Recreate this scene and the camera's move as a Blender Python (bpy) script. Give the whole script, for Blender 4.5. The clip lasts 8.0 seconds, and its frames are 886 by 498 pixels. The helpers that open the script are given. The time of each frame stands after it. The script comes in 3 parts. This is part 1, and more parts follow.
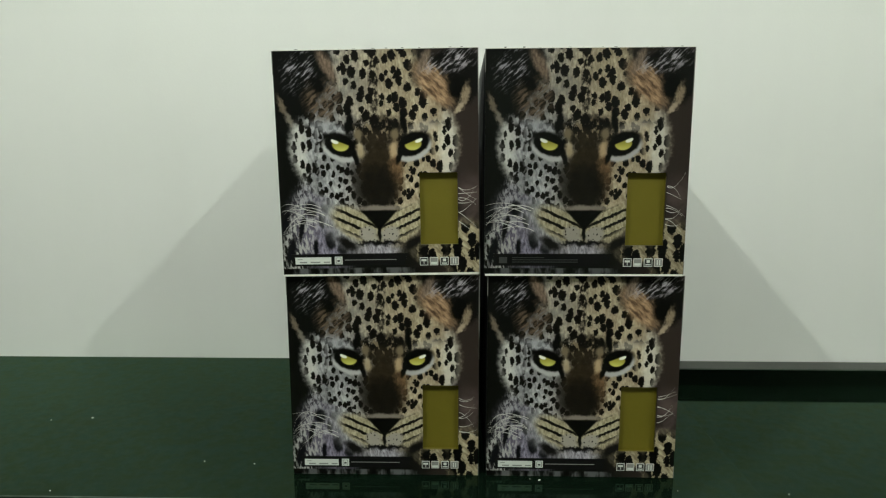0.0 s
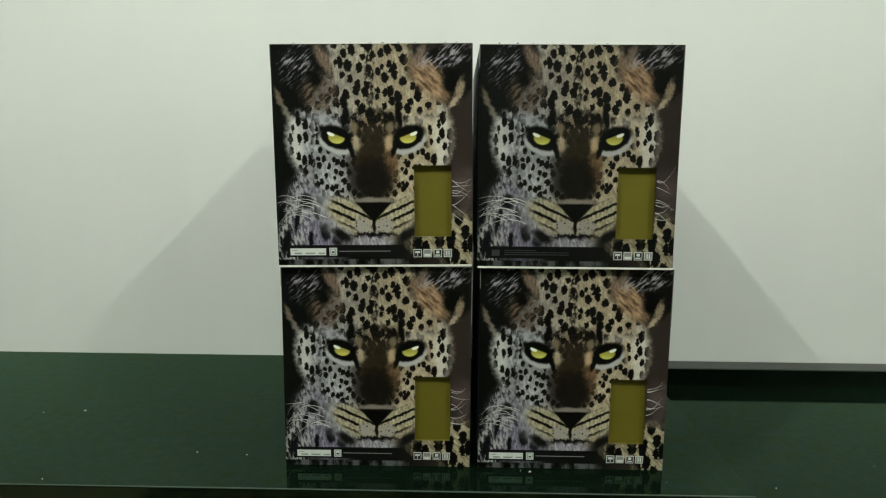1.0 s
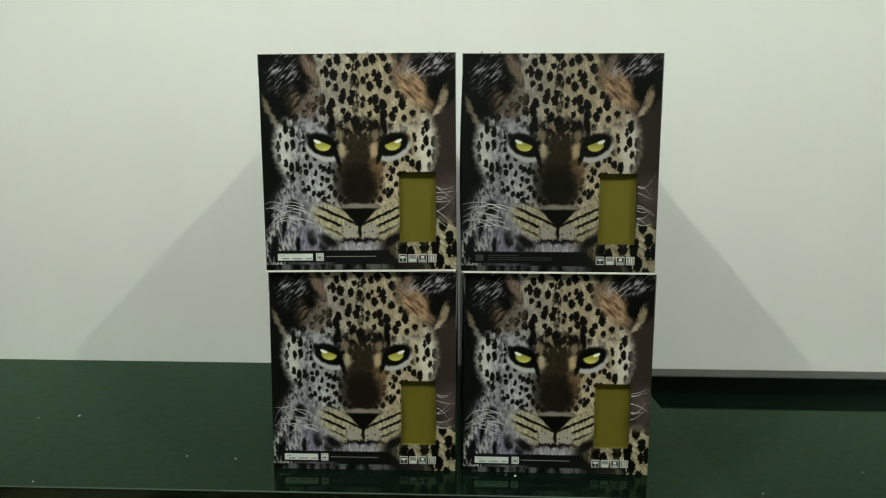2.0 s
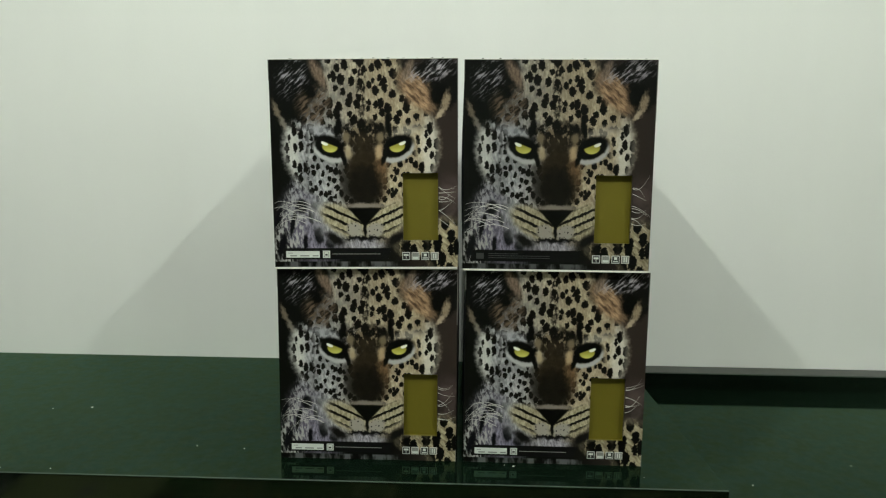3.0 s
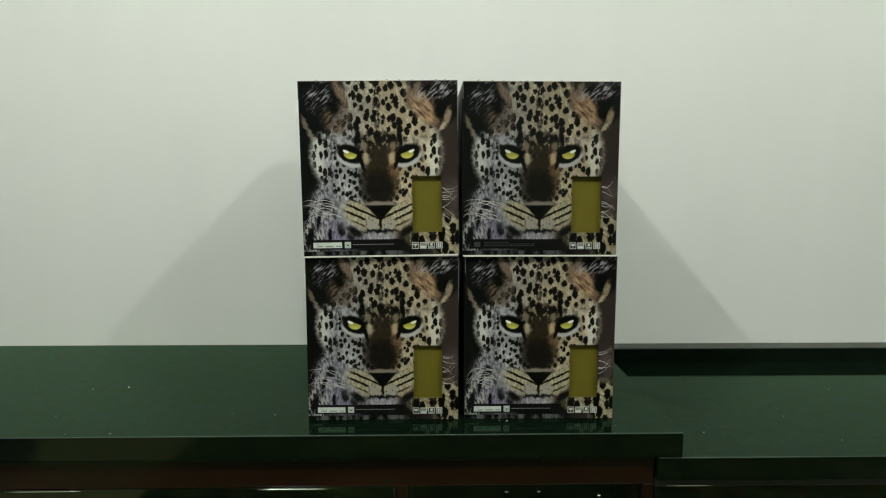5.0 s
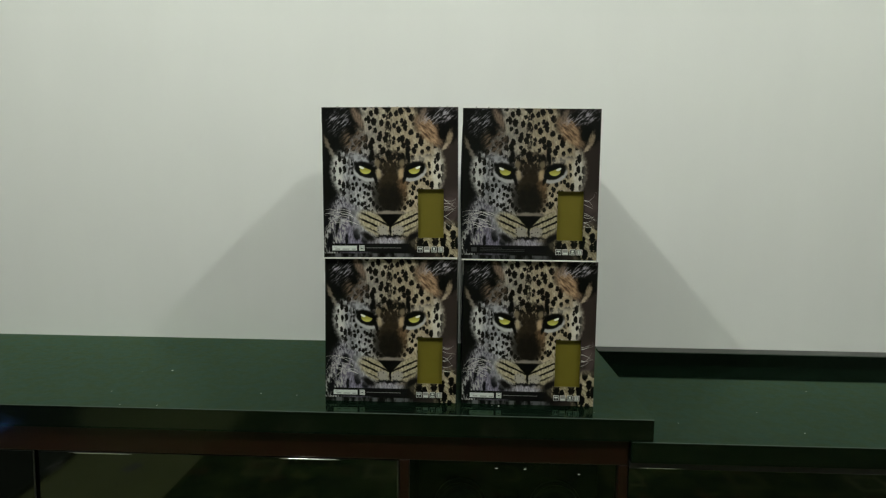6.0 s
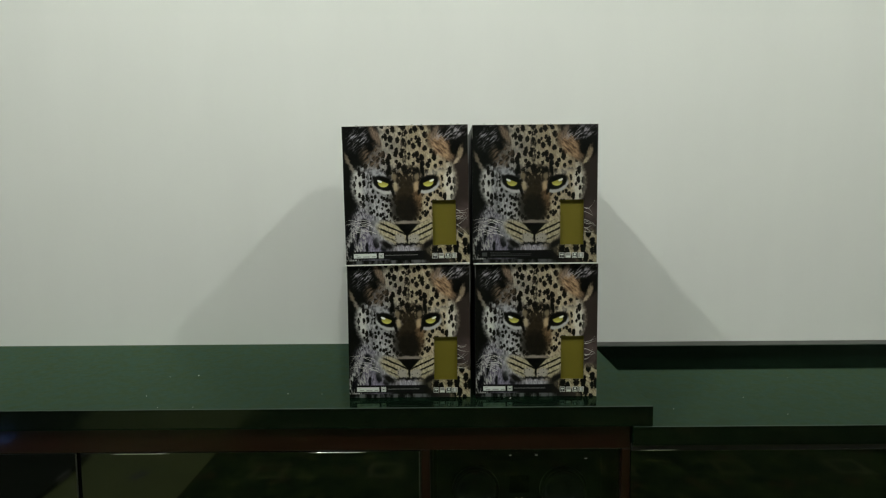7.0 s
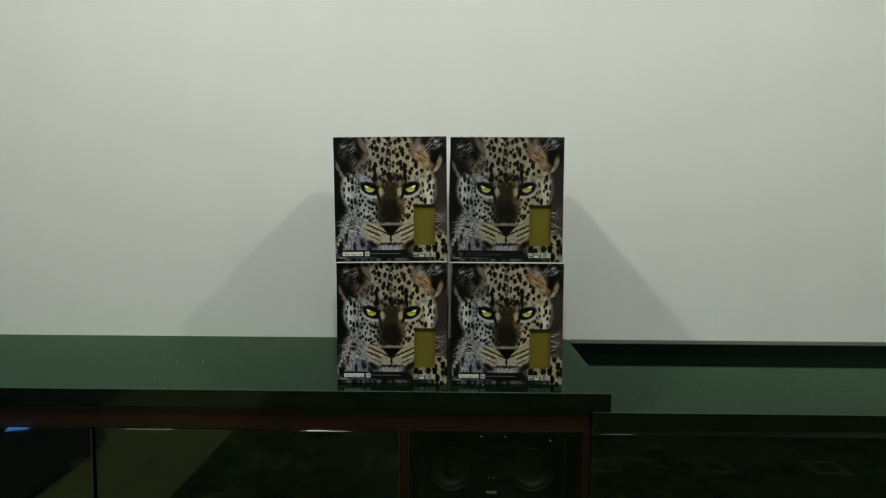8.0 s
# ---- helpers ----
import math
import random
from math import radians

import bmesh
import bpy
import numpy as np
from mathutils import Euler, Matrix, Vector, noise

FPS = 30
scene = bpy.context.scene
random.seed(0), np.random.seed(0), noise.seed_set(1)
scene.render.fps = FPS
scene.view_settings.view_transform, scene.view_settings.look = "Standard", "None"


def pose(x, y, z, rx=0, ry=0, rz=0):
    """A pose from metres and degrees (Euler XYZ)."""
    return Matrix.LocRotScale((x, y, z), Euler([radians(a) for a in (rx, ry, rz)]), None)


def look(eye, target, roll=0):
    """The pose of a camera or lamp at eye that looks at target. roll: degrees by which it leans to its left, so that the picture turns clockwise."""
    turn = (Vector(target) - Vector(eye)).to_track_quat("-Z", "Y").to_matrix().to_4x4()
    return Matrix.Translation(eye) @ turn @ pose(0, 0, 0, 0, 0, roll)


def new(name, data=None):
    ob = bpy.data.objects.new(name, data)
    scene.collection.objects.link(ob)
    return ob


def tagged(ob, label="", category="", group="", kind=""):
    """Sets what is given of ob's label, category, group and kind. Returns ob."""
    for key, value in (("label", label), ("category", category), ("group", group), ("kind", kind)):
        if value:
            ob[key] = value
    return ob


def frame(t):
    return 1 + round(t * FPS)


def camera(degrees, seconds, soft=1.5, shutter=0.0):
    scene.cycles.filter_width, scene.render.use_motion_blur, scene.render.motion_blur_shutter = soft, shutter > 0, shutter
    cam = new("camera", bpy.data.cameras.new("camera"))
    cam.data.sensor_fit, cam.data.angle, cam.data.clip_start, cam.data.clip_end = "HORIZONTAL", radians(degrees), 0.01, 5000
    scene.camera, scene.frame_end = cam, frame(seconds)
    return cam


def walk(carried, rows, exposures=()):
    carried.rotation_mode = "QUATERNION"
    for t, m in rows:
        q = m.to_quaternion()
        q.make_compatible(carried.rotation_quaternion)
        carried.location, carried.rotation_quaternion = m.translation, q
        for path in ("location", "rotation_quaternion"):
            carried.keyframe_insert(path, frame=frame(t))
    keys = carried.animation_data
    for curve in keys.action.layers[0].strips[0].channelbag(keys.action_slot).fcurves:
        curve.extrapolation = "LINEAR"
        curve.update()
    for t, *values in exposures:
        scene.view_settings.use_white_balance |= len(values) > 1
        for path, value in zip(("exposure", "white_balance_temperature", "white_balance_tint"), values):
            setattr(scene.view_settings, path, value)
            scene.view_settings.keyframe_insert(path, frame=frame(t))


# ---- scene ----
cam = camera(69.6, 8.0, 1.2)
PATH = [
    (0, (0.005, -0.077, 1.258), (-0.047, 1.897, 0.943), -0.1),
    (0.5, (0.005, -0.088, 1.25), (-0.042, 1.888, 0.947), 0.4),
    (1, (0.006, -0.092, 1.237), (-0.027, 1.888, 0.951), 0.5),
    (1.5, (0.01, -0.095, 1.236), (-0.013, 1.885, 0.957), 0.4),
    (1.7, (0.025, -0.099, 1.228), (-0.024, 1.884, 0.97), 0.2),
    (2.8, (0.044, -0.131, 1.228), (-0.017, 1.854, 0.992), 0.5),
    (3, (0.039, -0.14, 1.230), (-0.025, 1.843, 0.985), 0.6),
    (3.5, (0.014, -0.16, 1.227), (-0.033, 1.825, 0.987), 0.8),
    (4, (-0.019, -0.192, 1.23), (-0.011, 1.792, 0.979), 0.4),
    (4.5, (-0.035, -0.248, 1.227), (0.018, 1.738, 0.992), 0.3),
    (4.7, (-0.038, -0.272, 1.227), (0.032, 1.713, 0.993), 0.1),
    (5.8, (0.055, -0.453, 1.233), (-0.009, 1.536, 1.033), 0.5),
    (6, (0.039, -0.478, 1.226), (-0.02, 1.513, 1.039), 0.8),
    (6.5, (0.006, -0.52, 1.231), (-0.041, 1.471, 1.047), 0.5),
    (7, (-0.028, -0.585, 1.240), (-0.024, 1.408, 1.0655), -0.4),
    (7.5, (-0.01, -0.668, 1.237), (0.003, 1.327, 1.080), -0.5),
    (8, (0.045, -0.728, 1.235), (0.013, 1.266, 1.083), 0.3),
]
EXPOSURES = [(0.0, -0.06, 6500, 10), (4.7, -0.04, 6500, 11), (5.8, -0.30, 6500, 14), (7.5, -0.34, 6500, 14), (8.0, -0.43, 6500, 12)]
walk(cam, [(t, look(eye, target, roll)) for t, eye, target, roll in PATH], EXPOSURES)


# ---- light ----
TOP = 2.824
# first two follow from the wall shadows; the third is an added fill
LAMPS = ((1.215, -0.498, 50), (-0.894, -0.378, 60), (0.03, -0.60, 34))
world = bpy.data.worlds.new("room_air")
world.use_nodes = True
world.node_tree.nodes["Background"].inputs[0].default_value = (0.9, 1.0, 0.9, 1)
world.node_tree.nodes["Background"].inputs[1].default_value = 0.02
scene.world = world


def lamp(name, kind, energy, m, colour, size):
    data = bpy.data.lights.new(name, kind)
    data.energy, data.color = energy, colour
    if kind == "POINT":
        data.shadow_soft_size = size
    else:
        data.shape, data.size = "DISK", size
    ob = new(name, data)
    ob.matrix_world = m
    return ob


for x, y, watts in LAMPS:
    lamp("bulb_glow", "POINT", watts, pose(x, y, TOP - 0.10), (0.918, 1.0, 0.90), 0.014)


# ---- materials ----
class Nodes:
    """Small helper for node materials."""

    def __init__(self, name):
        self.mat = bpy.data.materials.new(name)
        self.mat.use_nodes = True
        self.tree = self.mat.node_tree
        self.bsdf = self.tree.nodes["Principled BSDF"]

    def add(self, kind, **inputs):
        node = self.tree.nodes.new(kind)
        for key, value in inputs.items():
            self.put(node, key.replace("_", " "), value)
        return node

    def put(self, node, key, value):
        socket = node.inputs[int(key)] if key.isdigit() else node.inputs[key]
        if isinstance(value, bpy.types.NodeSocket):
            self.tree.links.new(value, socket)
        else:
            if isinstance(value, tuple) and len(value) == 3 and socket.type == "RGBA":
                value = (*value, 1)
            socket.default_value = value

    def set(self, **inputs):
        for key, value in inputs.items():
            self.put(self.bsdf, key.replace("_", " "), value)
        return self

    def math(self, op, a, b=0.0, clamp=False):
        node = self.tree.nodes.new("ShaderNodeMath")
        node.operation, node.use_clamp = op, clamp
        self.put(node, "0", a)
        self.put(node, "1", b)
        return node.outputs[0]

    def mix(self, fac, a, b):
        node = self.tree.nodes.new("ShaderNodeMix")
        node.data_type = "RGBA"
        self.put(node, "0", fac)
        self.put(node, "6", a)
        self.put(node, "7", b)
        return node.outputs[2]

    def span(self, value, a, b, lo=0.0, hi=1.0):
        node = self.tree.nodes.new("ShaderNodeMapRange")
        node.interpolation_type = "SMOOTHSTEP"
        for key, v in zip("01234", (value, a, b, lo, hi)):
            self.put(node, key, v)
        return node.outputs[0]

    def coords(self, which="Object"):
        return self.tree.nodes.new("ShaderNodeTexCoord").outputs[which]

    def moved(self, vector, loc=(0, 0, 0), rot=0.0, scale=(1, 1, 1), kind="POINT"):
        node = self.tree.nodes.new("ShaderNodeMapping")
        node.vector_type = kind
        self.put(node, "Vector", vector)
        node.inputs["Location"].default_value = loc
        node.inputs["Rotation"].default_value = (0, 0, radians(rot))
        node.inputs["Scale"].default_value = scale
        return node.outputs[0]

    def noise(self, vector, scale, detail=3.0, rough=0.55):
        node = self.add("ShaderNodeTexNoise", Vector=vector, Scale=scale, Detail=detail, Roughness=rough)
        return node.outputs["Fac"]

    def along(self, vector, ax, ay, shift):
        """A straight ramp across the surface: ax * x + ay * y + shift."""
        node = self.tree.nodes.new("ShaderNodeVectorMath")
        node.operation = "DOT_PRODUCT"
        self.put(node, "0", vector)
        node.inputs[1].default_value = (ax, ay, 0)
        return self.math("ADD", node.outputs["Value"], shift)

    def oval(self, vector, cx, cy, rx, ry, rot=0.0, soft=0.25):
        """1 inside an oval, 0 outside, with a soft rim."""
        c, s = math.cos(radians(rot)), math.sin(radians(rot))
        x = self.along(vector, c / rx, s / rx, -(c * cx + s * cy) / rx)
        y = self.along(vector, -s / ry, c / ry, (s * cx - c * cy) / ry)
        r = self.math("SQRT", self.math("ADD", self.math("MULTIPLY", x, x), self.math("MULTIPLY", y, y)))
        return self.span(r, 1 + soft, 1 - soft)

    def bump(self, height, strength, distance=0.001):
        node = self.add("ShaderNodeBump", Strength=strength, Distance=distance, Height=height)
        self.put(self.bsdf, "Normal", node.outputs[0])
        return self


def plain(name, colour, rough=0.5, metal=0.0, vary=0.15, scale=40.0, relief=0.1, **more):
    n = Nodes(name)
    p = n.coords()
    grain = n.noise(p, scale, 4)
    broad = n.noise(p, scale / 9, 2)
    dark = tuple(c * (1 - vary) for c in colour)
    lite = tuple(min(1, c * (1 + vary)) for c in colour)
    n.set(Base_Color=n.mix(n.math("MULTIPLY", n.math("ADD", grain, broad), 0.5), dark, lite))
    n.set(Roughness=n.span(broad, 0.3, 0.7, rough * 0.85, min(1, rough * 1.15)), Metallic=metal, **more)
    if relief:
        n.bump(grain, relief)
    return n.mat


def wall_paint():
    n = Nodes("white_wall_paint")
    p = n.coords()
    broad = n.noise(p, 1.3, 3)
    streak = n.noise(n.moved(p, scale=(5, 5, 0.7)), 1.5, 3)
    roller = n.noise(p, 220, 3)
    tone = n.math("MULTIPLY", n.math("ADD", broad, streak), 0.5)
    n.set(Base_Color=n.mix(tone, (0.70, 0.70, 0.68), (0.80, 0.80, 0.78)), Roughness=0.75)
    return n.bump(n.math("ADD", roller, n.math("MULTIPLY", broad, 3.0)), 0.12, 0.0015).mat


def granite():
    n = Nodes("black_granite")
    p = n.coords()
    cloud = n.span(n.noise(p, 11, 5, 0.65), 0.32, 0.68)
    crystal = n.add("ShaderNodeTexVoronoi", Vector=p, Scale=420.0)
    base = n.mix(cloud, (0.0012, 0.0032, 0.0017), (0.0022, 0.0055, 0.0032))
    base = n.mix(n.math("MULTIPLY", crystal.outputs["Color"], 0.25), base, (0.009, 0.020, 0.012))
    dust = n.math("MULTIPLY", n.span(n.noise(p, 17, 4, 0.7), 0.50, 0.75), n.span(n.noise(p, 190, 3, 0.7), 0.42, 0.72))
    base = n.mix(n.math("MULTIPLY", dust, 0.28), base, (0.030, 0.045, 0.036))
    matt = n.add("ShaderNodeBsdfDiffuse", Color=base)
    sheen = n.add("ShaderNodeFresnel", IOR=1.48)
    blotch = n.span(n.noise(p, 34, 6, 0.7), 0.36, 0.64)
    hue = n.mix(blotch, (0.33, 0.49, 0.28), (0.30, 0.52, 0.40))
    mottle = n.span(n.noise(p, 75, 6, 0.7), 0.38, 0.68)
    hue = n.mix(n.math("MULTIPLY", mottle, 0.34), hue, (0.47, 0.66, 0.50))
    tint = n.mix(sheen.outputs[0], (0.0, 0.0, 0.0), hue)
    smear = n.noise(n.moved(p, rot=20, scale=(1, 2, 1)), 4, 3)
    gloss = n.add("ShaderNodeBsdfGlossy", Color=tint, Roughness=n.span(smear, 0.3, 0.75, 0.05, 0.08))
    both = n.tree.nodes.new("ShaderNodeAddShader")
    n.put(both, "0", matt.outputs[0])
    n.put(both, "1", gloss.outputs[0])
    n.tree.links.new(both.outputs[0], n.tree.nodes["Material Output"].inputs[0])
    return n.mat


def red_wood():
    n = Nodes("dark_red_lacquered_wood")
    p = n.coords()
    ring = n.noise(n.moved(p, scale=(1.2, 30, 30)), 4, 5)
    fine = n.noise(n.moved(p, scale=(3, 160, 160)), 6, 3)
    tone = n.math("MULTIPLY", n.math("ADD", ring, fine), 0.5)
    n.set(Base_Color=n.mix(tone, (0.005, 0.0010, 0.0006), (0.018, 0.0048, 0.0020)), Roughness=0.35, Coat_Weight=0.3, Coat_Roughness=0.08, Specular_IOR_Level=0.25)
    return n.bump(fine, 0.08).mat


def black_glass():
    n = Nodes("smoked_black_glass")
    p = n.coords()
    dust = n.noise(p, 6, 5)
    n.set(Base_Color=n.mix(dust, (0.0005, 0.0009, 0.0005), (0.0016, 0.0026, 0.0016)), Roughness=n.span(dust, 0.35, 0.8, 0.025, 0.07), IOR=1.7)
    return n.mat


def polished_edge():
    n = Nodes("polished_granite_edge")
    p = n.coords()
    fleck = n.noise(p, 60, 5, 0.65)
    n.set(Base_Color=n.mix(fleck, (0.0006, 0.0016, 0.0008), (0.003, 0.006, 0.0035)), Roughness=n.span(fleck, 0.3, 0.7, 0.05, 0.11), IOR=1.54)
    return n.mat


def clear_glass():
    n = Nodes("smoked_clear_glass")
    n.set(Base_Color=(0.32, 0.38, 0.33), Roughness=0.02, IOR=1.45, Transmission_Weight=1.0)
    return n.mat


def rug_weave():
    """Dark rug with scattered square outlines in olive and rust."""
    n = Nodes("dark_patterned_rug")
    p = n.coords()
    cells = n.moved(p, (0.052, -0.064, 0), 0, (1.94, 1.94, 0))
    split = n.add("ShaderNodeSeparateXYZ", Vector=cells)
    fx = n.math("ABSOLUTE", n.math("SUBTRACT", n.math("FRACT", split.outputs[0]), 0.5))
    fy = n.math("ABSOLUTE", n.math("SUBTRACT", n.math("FRACT", split.outputs[1]), 0.5))
    d = n.math("ADD", n.math("MAXIMUM", fx, fy), n.math("MULTIPLY", n.math("SUBTRACT", n.noise(p, 22, 3), 0.5), 0.10))
    ring = n.math("MULTIPLY", n.span(d, 0.085, 0.11), n.span(d, 0.165, 0.14))
    white = n.add("ShaderNodeTexWhiteNoise")
    white.noise_dimensions = "2D"
    floor_v = n.tree.nodes.new("ShaderNodeVectorMath")
    floor_v.operation = "FLOOR"
    n.put(floor_v, "0", cells)
    n.put(white, "Vector", floor_v.outputs[0])
    pile = n.noise(p, 160, 3)
    base = n.mix(n.span(n.noise(p, 9, 4), 0.35, 0.65), (0.018, 0.038, 0.013), (0.060, 0.095, 0.026))
    base = n.mix(n.math("MULTIPLY", n.span(n.noise(n.moved(p, (4, 2, 0)), 6, 4, 0.65), 0.56, 0.66), 0.6), base, (0.12, 0.065, 0.03))
    base = n.mix(n.math("MULTIPLY", n.span(n.noise(n.moved(p, (1, 7, 0)), 7, 4, 0.65), 0.58, 0.68), 0.6), base, (0.19, 0.225, 0.07))
    motif = n.mix(white.outputs["Value"], (0.30, 0.30, 0.10), (0.26, 0.27, 0.20))
    chosen = n.span(white.outputs["Value"], 0.0, 0.8, 0.25, 0.95)
    base = n.mix(n.math("MULTIPLY", n.math("MULTIPLY", ring, chosen), n.span(pile, 0.2, 0.5, 0.4, 0.9)), base, motif)
    n.set(Base_Color=base, Roughness=0.95, Specular_IOR_Level=0.1)
    return n.bump(pile, 0.5, 0.004).mat


def spotted_print(name="spotted_print", colour_share=1.0):
    """Glossy carton print: soft tonal patches, dark spots and plain colour shapes on black."""
    n = Nodes(name)
    uv = n.coords("UV")
    wander = n.add("ShaderNodeCombineXYZ", X=n.noise(uv, 34, 5, 0.65), Y=n.noise(n.moved(uv, (3.1, 1.7, 0)), 34, 5, 0.65))

    def warped(amount):
        shift = n.tree.nodes.new("ShaderNodeVectorMath")
        shift.operation = "MULTIPLY_ADD"
        n.put(shift, "0", wander.outputs[0])
        shift.inputs[1].default_value = (amount, amount, 0)
        shift.inputs[2].default_value = (-amount / 2, -amount / 2, 0)
        add = n.tree.nodes.new("ShaderNodeVectorMath")
        add.operation = "ADD"
        n.put(add, "0", uv)
        n.put(add, "1", shift.outputs[0])
        return add.outputs[0]

    w, s, f = warped(0.06), warped(0.030), warped(0.014)
    fuzz = n.noise(f, 30, 4, 0.6)
    hair = n.span(n.noise(n.moved(f, rot=6, scale=(0.11, 0.28, 1), kind="TEXTURE"), 9, 4, 0.6), 0.25, 0.75)
    hair_b = n.span(n.noise(n.moved(f, rot=48, scale=(0.11, 0.55, 1), kind="TEXTURE"), 9, 4, 0.6), 0.28, 0.72)
    hair_c = n.span(n.noise(n.moved(f, rot=-52, scale=(0.11, 0.60, 1), kind="TEXTURE"), 9, 4, 0.6), 0.28, 0.72)
    patch = n.span(n.noise(f, 9, 3), 0.3, 0.7)
    rag = n.noise(uv, 62, 4, 0.65)
    split = n.add("ShaderNodeSeparateXYZ", Vector=uv)
    u, v = split.outputs[0], split.outputs[1]
    BLACK = (0.007, 0.007, 0.005)

    def most(*masks):
        out = masks[0]
        for m in masks[1:]:
            out = n.math("MAXIMUM", out, m)
        return out

    def both(a, b):
        return n.math("MULTIPLY", a, b)

    def inv(m):
        return n.math("SUBTRACT", 1.0, m)

    def spots(scale, stretch, rot, r, offset=0.0, vary=0.22):
        """Ragged dark spots of uneven size, one to a cell."""
        cell = n.tree.nodes.new("ShaderNodeTexVoronoi")
        cell.voronoi_dimensions = "2D"
        n.put(cell, "Vector", n.moved(f, (offset, offset * 0.7, 0), rot, (1.0, stretch, 1)))
        n.put(cell, "Scale", scale)
        n.put(cell, "Randomness", 0.80)
        size = n.math("MULTIPLY", n.add("ShaderNodeSeparateColor", Color=cell.outputs["Color"]).outputs[0], vary)
        ragged = n.math("MULTIPLY", n.math("SUBTRACT", rag, 0.5), 0.75)
        return n.span(n.math("ADD", n.math("ADD", cell.outputs["Distance"], size), ragged), r + 0.05, r - 0.03)

    # ground: black to dusky brown
    col = n.mix(n.span(u, 0.55, 0.95), (0.012, 0.013, 0.010), (0.066, 0.051, 0.045))
    col = n.mix(both(n.span(u, 0.86, 0.94), n.span(v, 0.50, 0.36)), col, n.mix(patch, (0.05, 0.04, 0.036), (0.15, 0.115, 0.11)))

    # lower corners: lilac and white streaks, tan with dark spots
    left_low = n.oval(w, 0.225, 0.215, 0.165, 0.185, 10, 0.4)
    col = n.mix(left_low, col, n.mix(hair, (0.11, 0.10, 0.13), (0.42, 0.39, 0.48)))
    col = n.mix(both(n.oval(w, 0.085, 0.16, 0.075, 0.24, -16, 0.35), n.span(hair, 0.35, 0.70)), col, (0.46, 0.45, 0.44))
    col = n.mix(both(n.oval(w, 0.14, 0.36, 0.045, 0.13, -6, 0.5), n.span(hair, 0.30, 0.75)), col, (0.40, 0.39, 0.42))
    for cx, cy, rx, ry, turn in ((0.155, 0.300, 0.032, 0.038, 8), (0.245, 0.155, 0.027, 0.042, 12), (0.105, 0.215, 0.013, 0.065, -14),
                                 (0.045, 0.110, 0.020, 0.070, -18), (0.170, 0.115, 0.012, 0.050, -6), (0.245, 0.300, 0.040, 0.022, -8),
                                 (0.205, 0.245, 0.014, 0.030, 10), (0.310, 0.120, 0.030, 0.030, -20), (0.025, 0.240, 0.016, 0.060, -16)):
        col = n.mix(n.oval(s, cx, cy, rx, ry, turn, 0.35), col, (0.012, 0.012, 0.016))
    right_low = most(n.oval(w, 0.955, 0.085, 0.13, 0.155, 20, 0.2), n.oval(w, 0.77, 0.10, 0.10, 0.045, 0, 0.4))
    col = n.mix(right_low, col, n.mix(hair_b, (0.24, 0.20, 0.135), (0.56, 0.50, 0.38)))
    col = n.mix(both(right_low, spots(21.0, 0.60, 30, 0.54, 0.7)), col, BLACK)

    # light field in the middle: cool on one side, warm on the other
    middle = n.oval(w, 0.483, 0.59, 0.415, 0.305, 0, 0.07)
    crown = n.oval(w, 0.488, 0.96, 0.200, 0.36, 0, 0.14)
    lower = n.oval(w, 0.47, 0.30, 0.26, 0.20, 0, 0.25)
    warm = n.mix(hair, (0.38, 0.32, 0.235), (0.70, 0.62, 0.49))
    cool = n.mix(hair, (0.24, 0.24, 0.255), (0.62, 0.61, 0.62))
    light = n.mix(n.span(u, 0.25, 0.60), cool, warm)
    light = n.mix(n.math("MULTIPLY", n.oval(w, 0.49, 0.90, 0.24, 0.24, 0, 0.4), 0.75), light, n.mix(hair, (0.26, 0.225, 0.17), (0.60, 0.535, 0.42)))
    light = n.mix(n.math("MULTIPLY", patch, 0.65), light, n.mix(n.span(u, 0.3, 0.6), (0.20, 0.20, 0.21), (0.27, 0.215, 0.15)))
    light = n.mix(n.math("MULTIPLY", most(n.oval(w, 0.10, 0.56, 0.05, 0.20, 0, 0.5), n.oval(w, 0.855, 0.56, 0.05, 0.18, 0, 0.5)), 0.6), light, (0.72, 0.70, 0.66))
    col = n.mix(most(middle, crown, lower), col, light)

    # spots: large above, smaller at the sides, fine below
    spot_up = spots(22.5, 0.78, 12, 0.51, 0.0, 0.28)
    spot_side = spots(26.0, 0.58, 4, 0.45, 0.3)
    spot_low = spots(30.0, 0.80, 35, 0.46, 0.6)
    above, aside = n.span(v, 0.66, 0.70), n.span(n.math("ABSOLUTE", n.math("SUBTRACT", u, 0.485)), 0.27, 0.31)
    around = n.math("ADD", both(spot_side, aside), both(spot_low, inv(aside)))
    spot = n.math("ADD", both(spot_up, above), both(around, inv(above)))
    col = n.mix(n.math("MULTIPLY", most(middle, crown), spot), col, (0.014, 0.012, 0.009))
    spine = both(n.oval(w, 0.488, 0.88, 0.022, 0.22, 0, 0.5), n.span(n.noise(n.moved(uv, scale=(1, 0.6, 1)), 55, 3), 0.40, 0.58))
    col = n.mix(spine, col, (0.018, 0.015, 0.011))

    # upper corners: dark hollows, brown rims, pale wisps
    col = n.mix(n.oval(w, 0.085, 0.86, 0.150, 0.165, 0, 0.14), col, (0.010, 0.011, 0.009))
    col = n.mix(both(n.oval(w, 0.235, 0.785, 0.085, 0.085, 30, 0.4), n.span(hair_c, 0.15, 0.75, 0.35, 0.95)), col, n.mix(hair_c, (0.035, 0.028, 0.020), (0.23, 0.175, 0.13)))
    col = n.mix(n.oval(w, 0.205, 0.875, 0.030, 0.075, 22, 0.4), col, BLACK)
